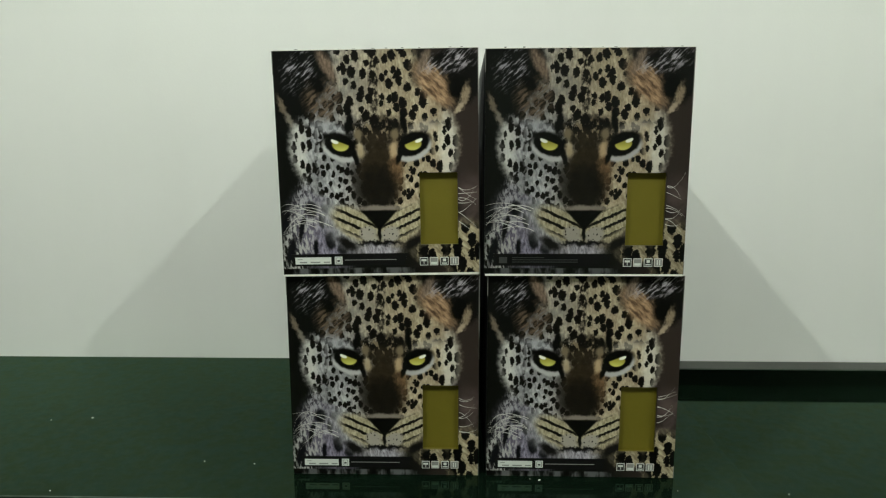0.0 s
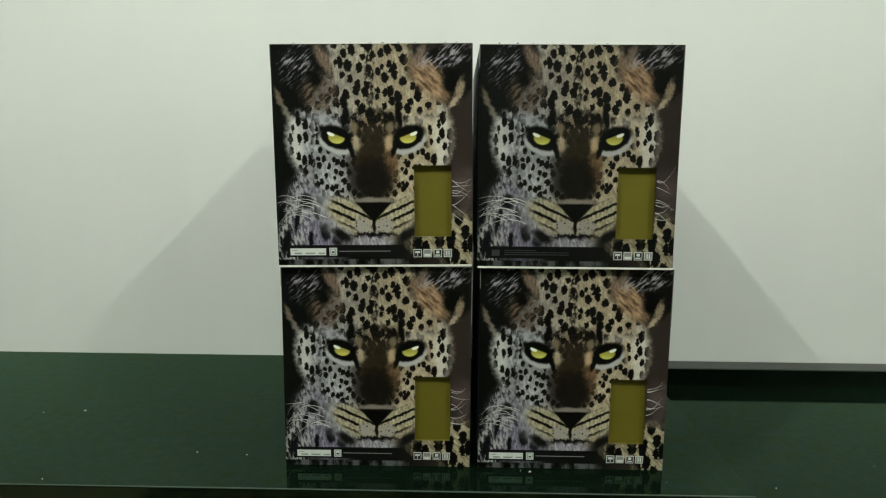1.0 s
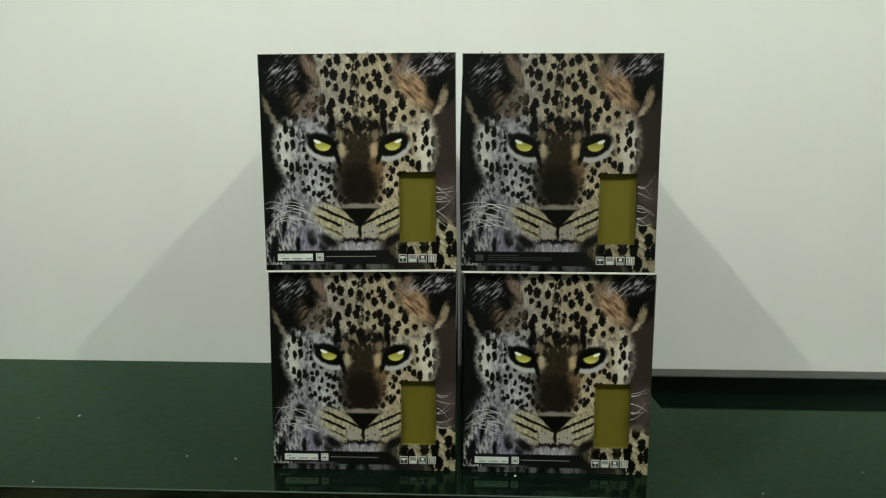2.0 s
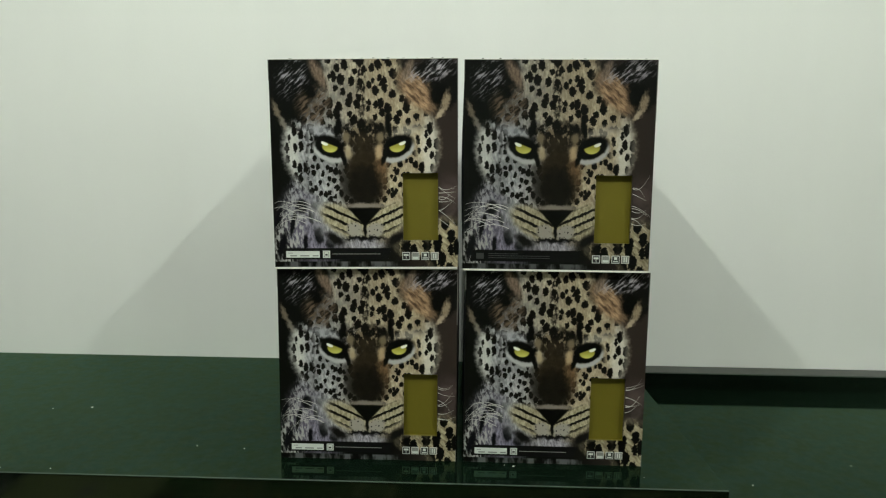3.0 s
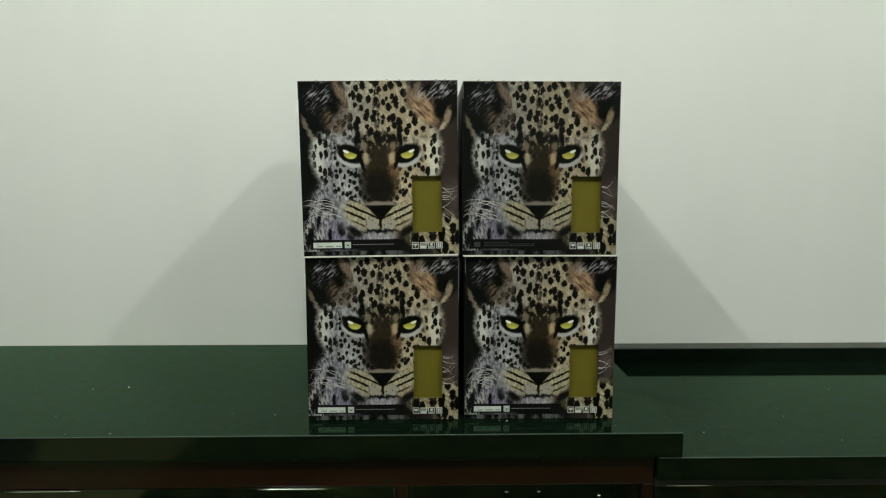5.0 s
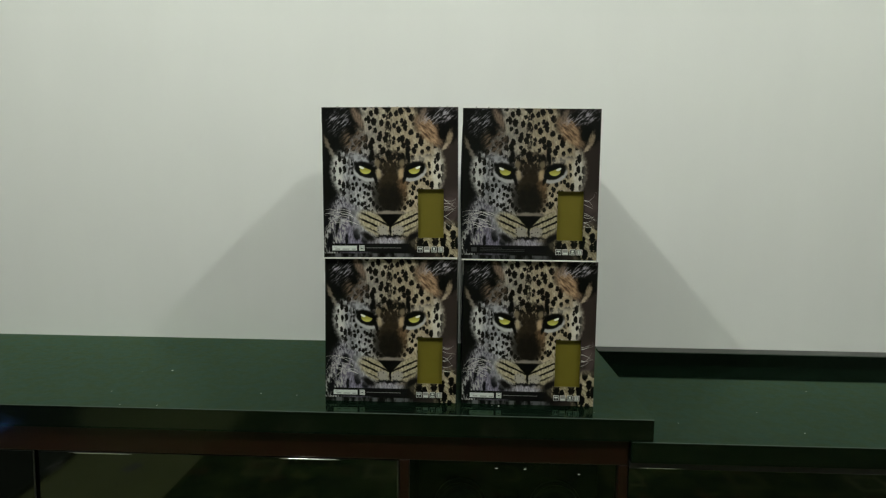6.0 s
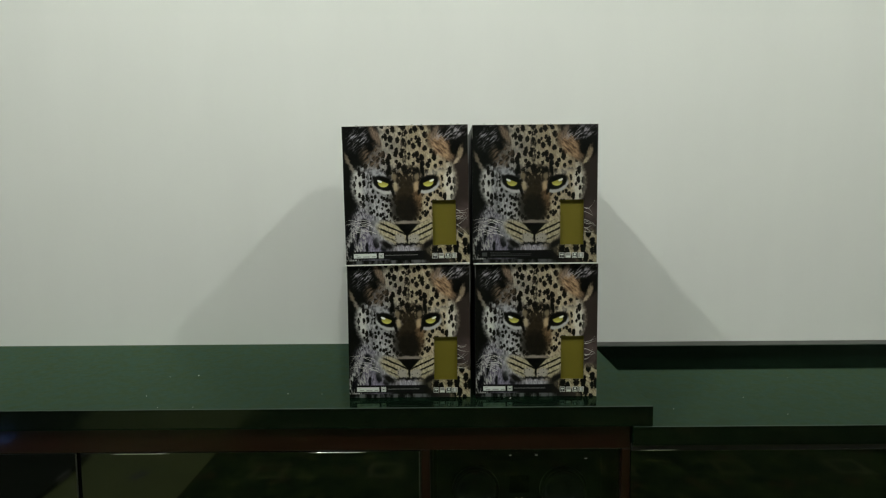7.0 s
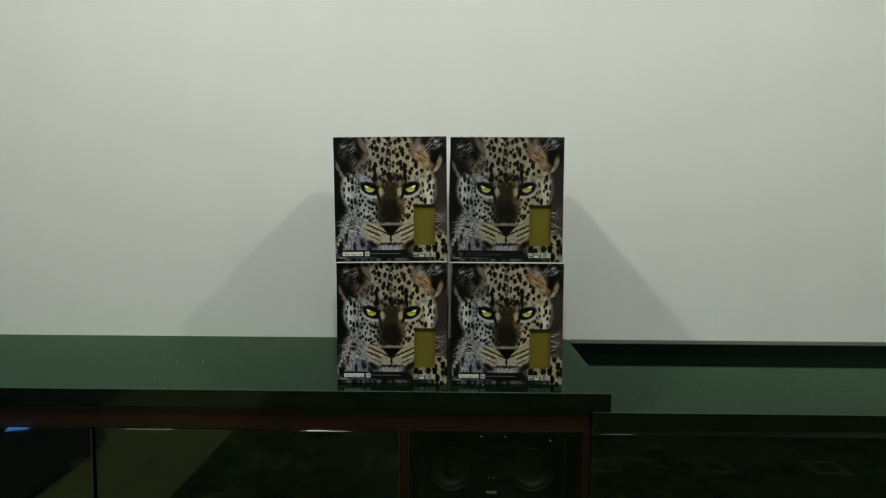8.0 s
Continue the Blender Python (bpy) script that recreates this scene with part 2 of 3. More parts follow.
    col = n.mix(n.math("MULTIPLY", n.oval(s, 0.262, 0.935, 0.026, 0.075, 32, 0.5), 0.9), col, n.mix(hair, (0.13, 0.095, 0.075), (0.36, 0.28, 0.22)))
    col = n.mix(both(n.oval(w, 0.125, 0.915, 0.070, 0.085, -30, 0.5), n.span(hair_c, 0.50, 1.0)), col, (0.44, 0.42, 0.45))
    col = n.mix(n.math("MULTIPLY", n.oval(w, 0.033, 0.765, 0.013, 0.045, 24, 0.7), 0.6), col, (0.36, 0.30, 0.235))
    col = n.mix(n.math("MULTIPLY", n.oval(w, 0.068, 0.700, 0.013, 0.035, 30, 0.7), 0.6), col, (0.40, 0.36, 0.31))
    col = n.mix(n.oval(w, 0.895, 0.885, 0.135, 0.135, 0, 0.14), col, (0.013, 0.012, 0.010))
    col = n.mix(n.oval(w, 0.785, 0.845, 0.120, 0.060, -44, 0.35), col, n.mix(hair_b, (0.13, 0.085, 0.055), (0.52, 0.375, 0.255)))
    col = n.mix(n.oval(w, 0.900, 0.835, 0.050, 0.055, -35, 0.35), col, BLACK)
    col = n.mix(n.math("MULTIPLY", n.oval(w, 0.936, 0.800, 0.018, 0.046, -14, 0.6), 0.75), col, n.mix(hair, (0.28, 0.215, 0.15), (0.56, 0.47, 0.36)))
    col = n.mix(n.oval(w, 0.905, 0.742, 0.012, 0.034, -42, 0.6), col, (0.44, 0.37, 0.29))
    col = n.mix(n.math("MULTIPLY", n.oval(s, 0.735, 0.945, 0.020, 0.060, -28, 0.5), 0.9), col, n.mix(hair, (0.13, 0.10, 0.08), (0.36, 0.29, 0.24)))
    col = n.mix(both(n.oval(w, 0.865, 0.945, 0.120, 0.045, 12, 0.5), n.span(hair_c, 0.42, 0.95)), col, (0.46, 0.43, 0.46))

    # dark blotches above the middle
    mottle = n.span(n.noise(n.moved(uv, scale=(1, 0.7, 1)), 26, 3, 0.6), 0.36, 0.47)
    col = n.mix(both(n.oval(w, 0.495, 0.655, 0.140, 0.062, 0, 0.3), mottle), col, (0.015, 0.013, 0.010))
    col = n.mix(n.oval(w, 0.500, 0.615, 0.085, 0.035, 0, 0.5), col, n.mix(fuzz, (0.014, 0.012, 0.009), (0.085, 0.065, 0.042)))
    fleck = n.span(n.noise(n.moved(f, (2.0, 5.0, 0), 0, (1.0, 0.6, 1)), 34, 3, 0.6), 0.53, 0.62)
    col = n.mix(n.math("MULTIPLY", both(n.oval(w, 0.495, 0.655, 0.100, 0.050, 0, 0.4), fleck), 0.8), col, (0.32, 0.265, 0.19))
    for side, cool_tone in ((-1, (0.46, 0.46, 0.49)), (1, (0.48, 0.44, 0.39))):
        m = 0.497 + 0.226 * side
        col = n.mix(n.math("MULTIPLY", n.oval(s, m, 0.660, 0.080, 0.026, 18 * side, 0.6), 0.55), col, cool_tone)
        col = n.mix(n.oval(s, 0.495 + 0.135 * side, 0.680, 0.017, 0.062, 10 * side, 0.35), col, BLACK)
        col = n.mix(n.oval(s, 0.495 + 0.090 * side, 0.632, 0.018, 0.026, -10 * side, 0.5), col, (0.24, 0.20, 0.14))

    # long brown patch down the middle
    col = n.mix(n.oval(w, 0.503, 0.475, 0.105, 0.135, 0, 0.30), col, n.mix(fuzz, (0.016, 0.013, 0.009), (0.090, 0.068, 0.043)))
    col = n.mix(n.math("MULTIPLY", n.oval(w, 0.590, 0.465, 0.034, 0.115, -4, 0.6), 0.85), col, n.mix(hair, (0.12, 0.08, 0.046), (0.34, 0.23, 0.135)))
    col = n.mix(n.oval(w, 0.497, 0.385, 0.108, 0.105, 0, 0.40), col, n.mix(fuzz, (0.010, 0.009, 0.007), (0.036, 0.029, 0.020)))
    col = n.mix(n.math("MULTIPLY", n.oval(w, 0.385, 0.42, 0.022, 0.085, 6, 0.6), 0.75), col, (0.03, 0.026, 0.02))

    # slanted dark bars, pale rims under them, yellow ovals cut off along the bars
    for cx, side, tan in ((0.316, -1, (0.50, 0.42, 0.30)), (0.676, 1, (0.56, 0.44, 0.30))):
        col = n.mix(n.oval(f, cx, 0.588, 0.092, 0.052, 20 * side, 0.15), col, BLACK)
        rim = both(n.oval(f, cx + 0.004 * side, 0.566, 0.090, 0.050, 20 * side, 0.12), inv(n.oval(f, cx + 0.002 * side, 0.584, 0.084, 0.046, 20 * side, 0.12)))
        col = n.mix(rim, col, (0.50, 0.49, 0.49))
        col = n.mix(n.oval(f, cx - 0.068 * side, 0.545, 0.015, 0.050, -18 * side, 0.3), col, BLACK)
        col = n.mix(n.math("MULTIPLY", n.oval(s, cx - 0.098 * side, 0.562, 0.019, 0.034, -8 * side, 0.5), 0.85), col, tan)
        lean = n.math("MULTIPLY", n.math("SUBTRACT", u, cx), 0.36 * side)
        under = n.span(n.math("SUBTRACT", n.math("SUBTRACT", v, lean), 0.600), 0.004, -0.004)
        col = n.mix(both(n.oval(uv, cx, 0.588, 0.041, 0.027, 6 * side, 0.12), under), col, n.mix(n.span(v, 0.545, 0.60), (0.68, 0.65, 0.23), (0.40, 0.38, 0.10)))
        col = n.mix(both(n.oval(uv, cx + 0.028 * (1 if side > 0 else -1), 0.604, 0.019, 0.009, 20 * side, 0.2), under), col, (0.80, 0.80, 0.75))

    # striped lower fields, falling towards the middle
    fall = n.math("SUBTRACT", v, n.math("MULTIPLY", n.math("ABSOLUTE", n.math("SUBTRACT", u, 0.497)), 0.42))
    broken = n.math("ADD", n.math("MULTIPLY", hair_b, 0.9), n.math("MULTIPLY", rag, 1.8))
    band = n.math("SINE", n.math("ADD", n.math("MULTIPLY", fall, 150.0), broken))
    for cx, side in ((0.385, -1), (0.612, 1)):
        zone = n.oval(s, cx, 0.226, 0.138, 0.066, 27 * side, 0.22)
        col = n.mix(zone, col, n.mix(hair, (0.28, 0.25, 0.165), (0.62, 0.56, 0.43)))
        col = n.mix(both(n.oval(s, cx, 0.232, 0.128, 0.058, 27 * side, 0.25), n.span(band, 0.20, 0.70)), col, (0.012, 0.010, 0.007))
        tip = n.oval(s, 0.497 + 0.052 * side, 0.180, 0.050, 0.036, 22 * side, 0.25)
        col = n.mix(tip, col, n.mix(spots(52, 0.9, 0, 0.20), (0.42, 0.39, 0.35), (0.03, 0.028, 0.025)))
        col = n.mix(n.oval(s, 0.497 + 0.165 * side, 0.140, 0.055, 0.022, 30 * side, 0.5), col, (0.02, 0.018, 0.016))
    # plain dark wedge, bars and pale patch under it
    col = n.mix(n.oval(s, 0.500, 0.303, 0.100, 0.012, 0, 0.5), col, (0.30, 0.265, 0.235))
    wedge = both(n.span(v, 0.297, 0.288), n.span(n.math("SUBTRACT", n.math("SUBTRACT", v, 0.200), n.math("ABSOLUTE", n.math("SUBTRACT", u, 0.497))), -0.008, 0.006))
    col = n.mix(wedge, col, BLACK)
    col = n.mix(n.oval(f, 0.497, 0.190, 0.009, 0.045, 0, 0.4), col, BLACK)
    col = n.mix(n.oval(w, 0.497, 0.140, 0.125, 0.014, 0, 0.4), col, (0.012, 0.011, 0.012))
    col = n.mix(n.oval(w, 0.490, 0.108, 0.105, 0.026, 0, 0.4), col, n.mix(hair, (0.16, 0.155, 0.17), (0.56, 0.53, 0.58)))
    # broken pale dashes along the foot
    dash = n.span(n.noise(n.moved(uv, scale=(1, 0.4, 0)), 15, 3), 0.44, 0.58)
    foot = both(n.span(v, 0.030, 0.024), n.span(u, 0.75, 0.6))
    col = n.mix(foot, col, n.mix(dash, BLACK, (0.16, 0.16, 0.165)))
    col = n.mix(1.0 - colour_share, n.add("ShaderNodeGamma", Color=col, Gamma=1.35).outputs[0], (0.004, 0.005, 0.004))
    n.set(Base_Color=col, Roughness=n.span(patch, 0.0, 1.0, 0.38, 0.50), Specular_IOR_Level=0.10)
    return n.bump(n.noise(uv, 90, 3), 0.04, 0.0005).mat


M_WALL = wall_paint()
M_CEIL = plain("ceiling_paint", (0.75, 0.75, 0.73), 0.8, vary=0.05)
M_FLOOR = plain("beige_floor_tile", (0.25, 0.29, 0.11), 0.35, vary=0.5, scale=5)
M_RUG = rug_weave()
M_GRANITE = granite()
M_EDGE = polished_edge()
M_GREY_LAYER = plain("dull_grey_layer", (0.075, 0.078, 0.070), 0.8, vary=0.35, scale=40)
M_ARRIS_GLINT = plain("arris_glint_colour", (0.035, 0.055, 0.042), 0.5, vary=0.4, scale=60)
M_WOOD = red_wood()
M_BGLASS = black_glass()
M_CGLASS = clear_glass()
M_INSIDE = plain("dark_cabinet_inside", (0.012, 0.009, 0.008), 0.6)
M_PRINT = spotted_print()
# same print, mixed about a quarter towards near-black
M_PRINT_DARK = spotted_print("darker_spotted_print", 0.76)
M_CARTON = plain("black_carton", (0.008, 0.008, 0.008), 0.5, vary=0.3, scale=120, relief=0.05, Specular_IOR_Level=0.2)
M_CARD = plain("raw_white_card", (0.72, 0.70, 0.64), 0.8, vary=0.1, scale=200)
M_CARD_GREY = plain("rubbed_card", (0.16, 0.155, 0.14), 0.8, vary=0.4, scale=300)
M_OLIVE = plain("olive_tray", (0.114, 0.094, 0.008), 0.7, vary=0.12, scale=25, relief=0.05, Specular_IOR_Level=0.2)
M_LABEL = plain("white_label", (0.56, 0.58, 0.55), 0.5, vary=0.06, scale=150)
M_INK = plain("black_ink", (0.010, 0.010, 0.010), 0.4)
M_GREY = plain("grey_ink", (0.20, 0.20, 0.19), 0.5)
M_STRIP = plain("black_strip_ink", (0.004, 0.004, 0.004), 0.5, vary=0.3, Specular_IOR_Level=0.1)
M_FAINT = plain("faint_dark_ink", (0.016, 0.018, 0.017), 0.45)
M_PALE = plain("pale_ink", (0.55, 0.53, 0.50), 0.45)
M_PLASTIC = plain("black_plastic", (0.01, 0.01, 0.01), 0.35)
M_CONE = plain("black_rubber_cone", (0.02, 0.02, 0.02), 0.5)
M_CHROME = plain("polished_metal", (0.8, 0.8, 0.78), 0.16, 1.0, vary=0.05, relief=0.0)
M_RIM = plain("dull_metal", (0.12, 0.12, 0.11), 0.4, 1.0)
M_SOFA = plain("black_mat", (0.016, 0.023, 0.013), 0.7, vary=0.4, scale=14)
M_CRUMB = plain("white_crumb", (0.75, 0.75, 0.68), 0.7)


def glowing(name, colour, strength):
    n = Nodes(name)
    n.set(Base_Color=colour, Emission_Color=colour, Emission_Strength=strength)
    return n.mat


M_BULB = glowing("lit_bulb", (1.0, 1.0, 0.9), 12.0)
M_SCREEN = glowing("lit_blue_screen", (0.12, 0.35, 1.0), 5.0)
M_LED = glowing("dim_led", (0.8, 0.75, 0.45), 0.10)


# ---- mesh helpers ----
def box_bm(x0, x1, y0, y1, z0, z1, bevel=0.0, segments=2):
    bm = bmesh.new()
    bmesh.ops.create_cube(bm, size=1)
    bmesh.ops.transform(bm, matrix=Matrix.LocRotScale(((x0 + x1) / 2, (y0 + y1) / 2, (z0 + z1) / 2), None, (x1 - x0, y1 - y0, z1 - z0)), verts=bm.verts)
    if bevel:
        bmesh.ops.bevel(bm, geom=bm.edges[:], offset=bevel, segments=segments, profile=0.5, affect="EDGES", clamp_overlap=True)
    return bm


def lathe_bm(profile, steps=32):
    """A turned shape about the z axis from (radius, height) pairs."""
    bm = bmesh.new()
    rings = []
    for r, z in profile:
        rings.append([bm.verts.new((r * math.cos(2 * math.pi * k / steps), r * math.sin(2 * math.pi * k / steps), z)) for k in range(steps)])
    for a, b in zip(rings, rings[1:]):
        for k in range(steps):
            bm.faces.new((a[k], a[(k + 1) % steps], b[(k + 1) % steps], b[k]))
    for ring, flip in ((rings[0], True), (rings[-1], False)):
        bm.faces.new(ring[::-1] if flip else ring)
    for f in bm.faces:
        f.smooth = True
    bmesh.ops.remove_doubles(bm, verts=bm.verts, dist=1e-6)
    return bm


def thing(name, m=None, **tags):
    ob = new(name)
    if m is not None:
        ob.matrix_world = m
    return tagged(ob, **tags)


def part(name, bm, material, parent=None, label="", m=None):
    mesh = bpy.data.meshes.new(name)
    bm.to_mesh(mesh)
    bm.free()
    mesh.materials.append(material)
    ob = new(name, mesh)
    ob.parent = parent
    if m is not None:
        ob.matrix_basis = m
    return tagged(ob, label) if label else ob


def solid(name, bm, material, label, category, kind=""):
    return tagged(part(name, bm, material), label, category, kind=kind)


# ---- room ----
X0, X1, Y0, Y1 = -3.2, 3.0, -6.2, 1.265
solid("wall_north", box_bm(X0 - 0.12, X1 + 0.12, Y1, Y1 + 0.12, 0, TOP), M_WALL, "plain matt white painted wall behind the counter", "wall", "structure")
solid("wall_south", box_bm(X0 - 0.12, X1 + 0.12, Y0 - 0.12, Y0, 0, TOP), M_WALL, "plain white painted wall across the room", "wall", "structure")
solid("wall_west", box_bm(X0 - 0.12, X0, Y0, Y1, 0, TOP), M_WALL, "plain white painted side wall", "wall", "structure")
solid("wall_east", box_bm(X1, X1 + 0.12, Y0, Y1, 0, TOP), M_WALL, "plain white painted side wall", "wall", "structure")
solid("floor", box_bm(X0 - 0.12, X1 + 0.12, Y0 - 0.12, Y1 + 0.12, -0.1, 0), M_FLOOR, "beige tiled floor in front of the sideboard", "floor", "structure")
solid("ceiling", box_bm(X0 - 0.12, X1 + 0.12, Y0 - 0.12, Y1 + 0.12, TOP, TOP + 0.1), M_CEIL, "plain white ceiling", "ceiling", "structure")
solid("rug", box_bm(-1.115, 2.6, -3.3, 0.3, 0, 0.012, 0.004), M_RUG, "dark patterned rug with square outlines on the floor", "rug")

# ---- counters ----
FRONT = 0.695


def counter(name, bm, edge, label, category):
    """A granite slab, its front top arris glint put in as paler colour."""
    c = thing(name, pose(0, 0, 0), label=label, category=category)
    part("slab", bm, M_GRANITE, c)
    x0, x1, y, z = edge
    part("polished_edge", box_bm(x0 + 0.001, x1 - 0.001, y - 0.0004, y + 0.001, z - 0.0395, z - 0.0022), M_EDGE, c, "mirror-polished black front edge")
    # pale strip stands in for the lamp glint on the arris
    part("arris_glint", box_bm(x0, x1, y - 0.0004, y + 0.0012, z - 0.0012, z + 0.0003, 0.0004, 1), M_ARRIS_GLINT, c, "thin paler strip standing in for the edge's glint")
    return c


counter("granite_countertop", box_bm(-2.6, 0.406, FRONT, Y1 - 0.002, 0.757, 0.80, 0.0003), (-2.6, 0.4055, FRONT, 0.80), "polished black granite countertop slab carrying four boxes", "countertop")
low = box_bm(0.366, 2.6, FRONT + 0.001, Y1 - 0.002, 0.715, 0.756, 0.0008)
for vert in low.verts:
    vert.co.z += 0.008 * (vert.co.y > 1.0)  # laid with a slight fall to the front
counter("granite_countertop_low", low, (0.367, 2.6, FRONT + 0.001, 0.756), "lower polished black granite countertop slab beside the higher one", "countertop")
ledge = counter("granite_ledge", box_bm(0.410, 2.6, 1.214, Y1 - 0.002, 0.7625, 0.799, 0.0008), (0.411, 2.6, 1.214, 0.799), "narrow black granite ledge along the white wall", "ledge")
# thin layer that turns the ledge top greyer
part("grey_layer", box_bm(0.411, 2.6, 1.2160, Y1 - 0.003, 0.7991, 0.7996), M_GREY_LAYER, ledge, "thin grey layer on the ledge top")

CAB = FRONT + 0.013


def pull_bm(x0, x1):
    """A slim round finger pull with tapered ends."""
    bm = lathe_bm([(0.0003, x0), (0.0012, x0 + 0.022), (0.0012, x1 - 0.022), (0.0003, x1)], 12)
    bmesh.ops.transform(bm, matrix=pose(0, CAB - 0.001, 0.7010) @ Matrix.Rotation(radians(90), 4, "Y"), verts=bm.verts)
    return bm


def cabinet():
    c = thing("sideboard", pose(0, 0, 0), label="dark red lacquered sideboard with black glass doors", category="sideboard")
    part("top_rail", box_bm(-2.6, 0.364, CAB, CAB + 0.02, 0.704, 0.7565, 0.002), M_WOOD, c, "dark red lacquered rail")
    for x in (-0.074, 0.346):
        part("post", box_bm(x, x + 0.018, CAB, CAB + 0.02, 0.03, 0.7035, 0.0015), M_WOOD, c)
    part("side_panel", box_bm(0.345, 0.364, CAB + 0.021, Y1 - 0.01, 0.03, 0.7565), M_WOOD, c)
    part("divider", box_bm(-0.074, -0.056, CAB + 0.021, Y1 - 0.01, 0.03, 0.7565), M_INSIDE, c)
    part("back_panel", box_bm(-2.6, 0.344, Y1 - 0.009, Y1 - 0.003, 0.03, 0.755), M_INSIDE, c)
    part("shelf", box_bm(-0.055, 0.344, CAB + 0.03, Y1 - 0.012, 0.384, 0.402), M_INSIDE, c)
    part("plinth", box_bm(-2.6, 0.364, CAB + 0.03, Y1 - 0.01, 0.0, 0.029), M_INSIDE, c)
    for x0, x1 in ((-0.790, -0.077), (-1.62, -0.797), (-2.6, -1.627)):
        d = part("glass_door", box_bm(x0, x1, CAB + 0.004, CAB + 0.010, 0.035, 0.7015, 0.001), M_BGLASS, c, "glossy black glass door")
        part("door_rim", box_bm(x1 - 0.002, x1 + 0.0003, CAB + 0.001, CAB + 0.0035, 0.035, 0.70, 0.0005), M_RIM, d, "thin bright metal edge")
    pane = part("glass_door", box_bm(-0.0555, 0.3455, CAB + 0.008, CAB + 0.012, 0.035, 0.7015, 0.0008), M_CGLASS, c, "smoked clear glass door")
    pane.visible_shadow = False
    for x0, x1 in ((-0.31, -0.19), (-0.725, -0.60)):
        part("door_pull", pull_bm(x0, x1), M_CHROME, c, "thin polished metal finger pull")
    for x, z in ((0.113, 0.690), (0.168, 0.690), (0.272, 0.682)):
        part("glass_clip", box_bm(x - 0.0028, x + 0.0028, CAB + 0.003, CAB + 0.0075, z - 0.0009, z + 0.0009, 0.0008, 3), M_CHROME, c, "tiny polished glass clip")
    return c


def cabinet_low():
    c = thing("low_cabinet", pose(0, 0, 0), label="low black cabinet with glossy glass fronts beside the sideboard", category="cabinet")
    part("rail", box_bm(0.3665, 2.6, CAB, CAB + 0.02, 0.700, 0.7145, 0.0004), M_INSIDE, c)
    for x0, x1 in ((0.3665, 1.30), (1.305, 2.6)):
        part("glass_front", box_bm(x0, x1, CAB + 0.004, CAB + 0.010, 0.035, 0.6985, 0.001), M_BGLASS, c, "glossy black glass front")
    part("door_pull", pull_bm(0.385, 0.465), M_CHROME, c, "thin polished metal finger pull")
    part("carcass", box_bm(0.3665, 2.6, CAB + 0.021, Y1 - 0.01, 0.0, 0.714), M_INSIDE, c)
    return c


cabinet()
cabinet_low()


def stereo():
    s = thing("stereo", pose(0.1425, 0.80, 0.402), label="black stereo unit with two round speakers on the sideboard shelf", category="stereo")
    part("body", box_bm(-0.185, 0.185, 0.0, 0.26, 0.0, 0.262, 0.004), M_PLASTIC, s)
    for x in (-0.098, 0.098):
        w = part("speaker", lathe_bm([(0.0, 0.004), (0.014, 0.006), (0.018, 0.001), (0.034, 0.010), (0.040, 0.016), (0.046, 0.012), (0.046, 0.0)]), M_CONE, s, "round black speaker cone", pose(x, -0.001, 0.175, 90, 0, 0))
        part("ring", lathe_bm([(0.047, 0.0), (0.047, 0.012), (0.050, 0.016), (0.053, 0.012), (0.053, 0.0)]), M_PLASTIC, w, "glossy black ring")
    part("display", box_bm(-0.022, 0.022, -0.003, 0.0, 0.165, 0.205, 0.001), M_BGLASS, s)
    for x in (-0.006, 0.006):
        part("indicator_light", box_bm(x - 0.0012, x + 0.0012, -0.005, -0.002, 0.152, 0.1545), M_LED, s, "small dim lit indicator")
    for k in range(3):
        part("label_bar", box_bm(-0.012 + 0.009 * k, -0.005 + 0.009 * k, -0.0012, -0.0002, 0.112, 0.118), M_LABEL, s)
    return s


stereo()


# ---- boxes ----
BW, BH, BD = 0.2615, 0.2886, 0.366
WIN = (0.703, 0.893, 0.132, 0.460)


def front_panel_bm():
    """Flat front with a window cut through, 2 mm thick, with print coordinates."""
    bm = bmesh.new()
    uv = bm.loops.layers.uv.new("print")
    us, vs = (0.0, WIN[0], WIN[1], 1.0), (0.0, WIN[2], WIN[3], 1.0)

    def quad(points):
        f = bm.faces.new([bm.verts.new(((a - 0.5) * BW, d, b * BH)) for a, b, d in points])
        for loop, (a, b, d) in zip(f.loops, points):
            loop[uv].uv = (a, b)

    for i in range(3):
        for j in range(3):
            if i == j == 1:
                continue
            a0, a1, b0, b1 = us[i], us[i + 1], vs[j], vs[j + 1]
            quad([(a0, b0, 0), (a1, b0, 0), (a1, b1, 0), (a0, b1, 0)])
            quad([(a0, b0, 0.002), (a0, b1, 0.002), (a1, b1, 0.002), (a1, b0, 0.002)])
    for lo, hi, b0, b1, sign in ((0.0, 1.0, 0.0, 1.0, 1), (WIN[0], WIN[1], WIN[2], WIN[3], -1)):
        ring = [(lo, b0), (hi, b0), (hi, b1), (lo, b1)][::sign]
        for (a, b), (c, d) in zip(ring, ring[1:] + ring[:1]):
            quad([(a, b, 0.002), (c, d, 0.002), (c, d, 0), (a, b, 0)])
    bmesh.ops.remove_doubles(bm, verts=bm.verts, dist=1e-6)
    bmesh.ops.recalc_face_normals(bm, faces=bm.faces)
    return bm


def bar_bm(u0, u1, v0, v1, lift=0.0004, slant=0.0):
    """A thin printed bar on the front."""
    bm = box_bm((u0 - 0.5) * BW, (u1 - 0.5) * BW, -lift, -0.0001, v0 * BH, v1 * BH)
    for vert in bm.verts:
        if slant and vert.co.x > (u1 - 0.5) * BW - 1e-5 and vert.co.z > (v0 + v1) / 2 * BH:
            vert.co.x += slant * BW
    return bm


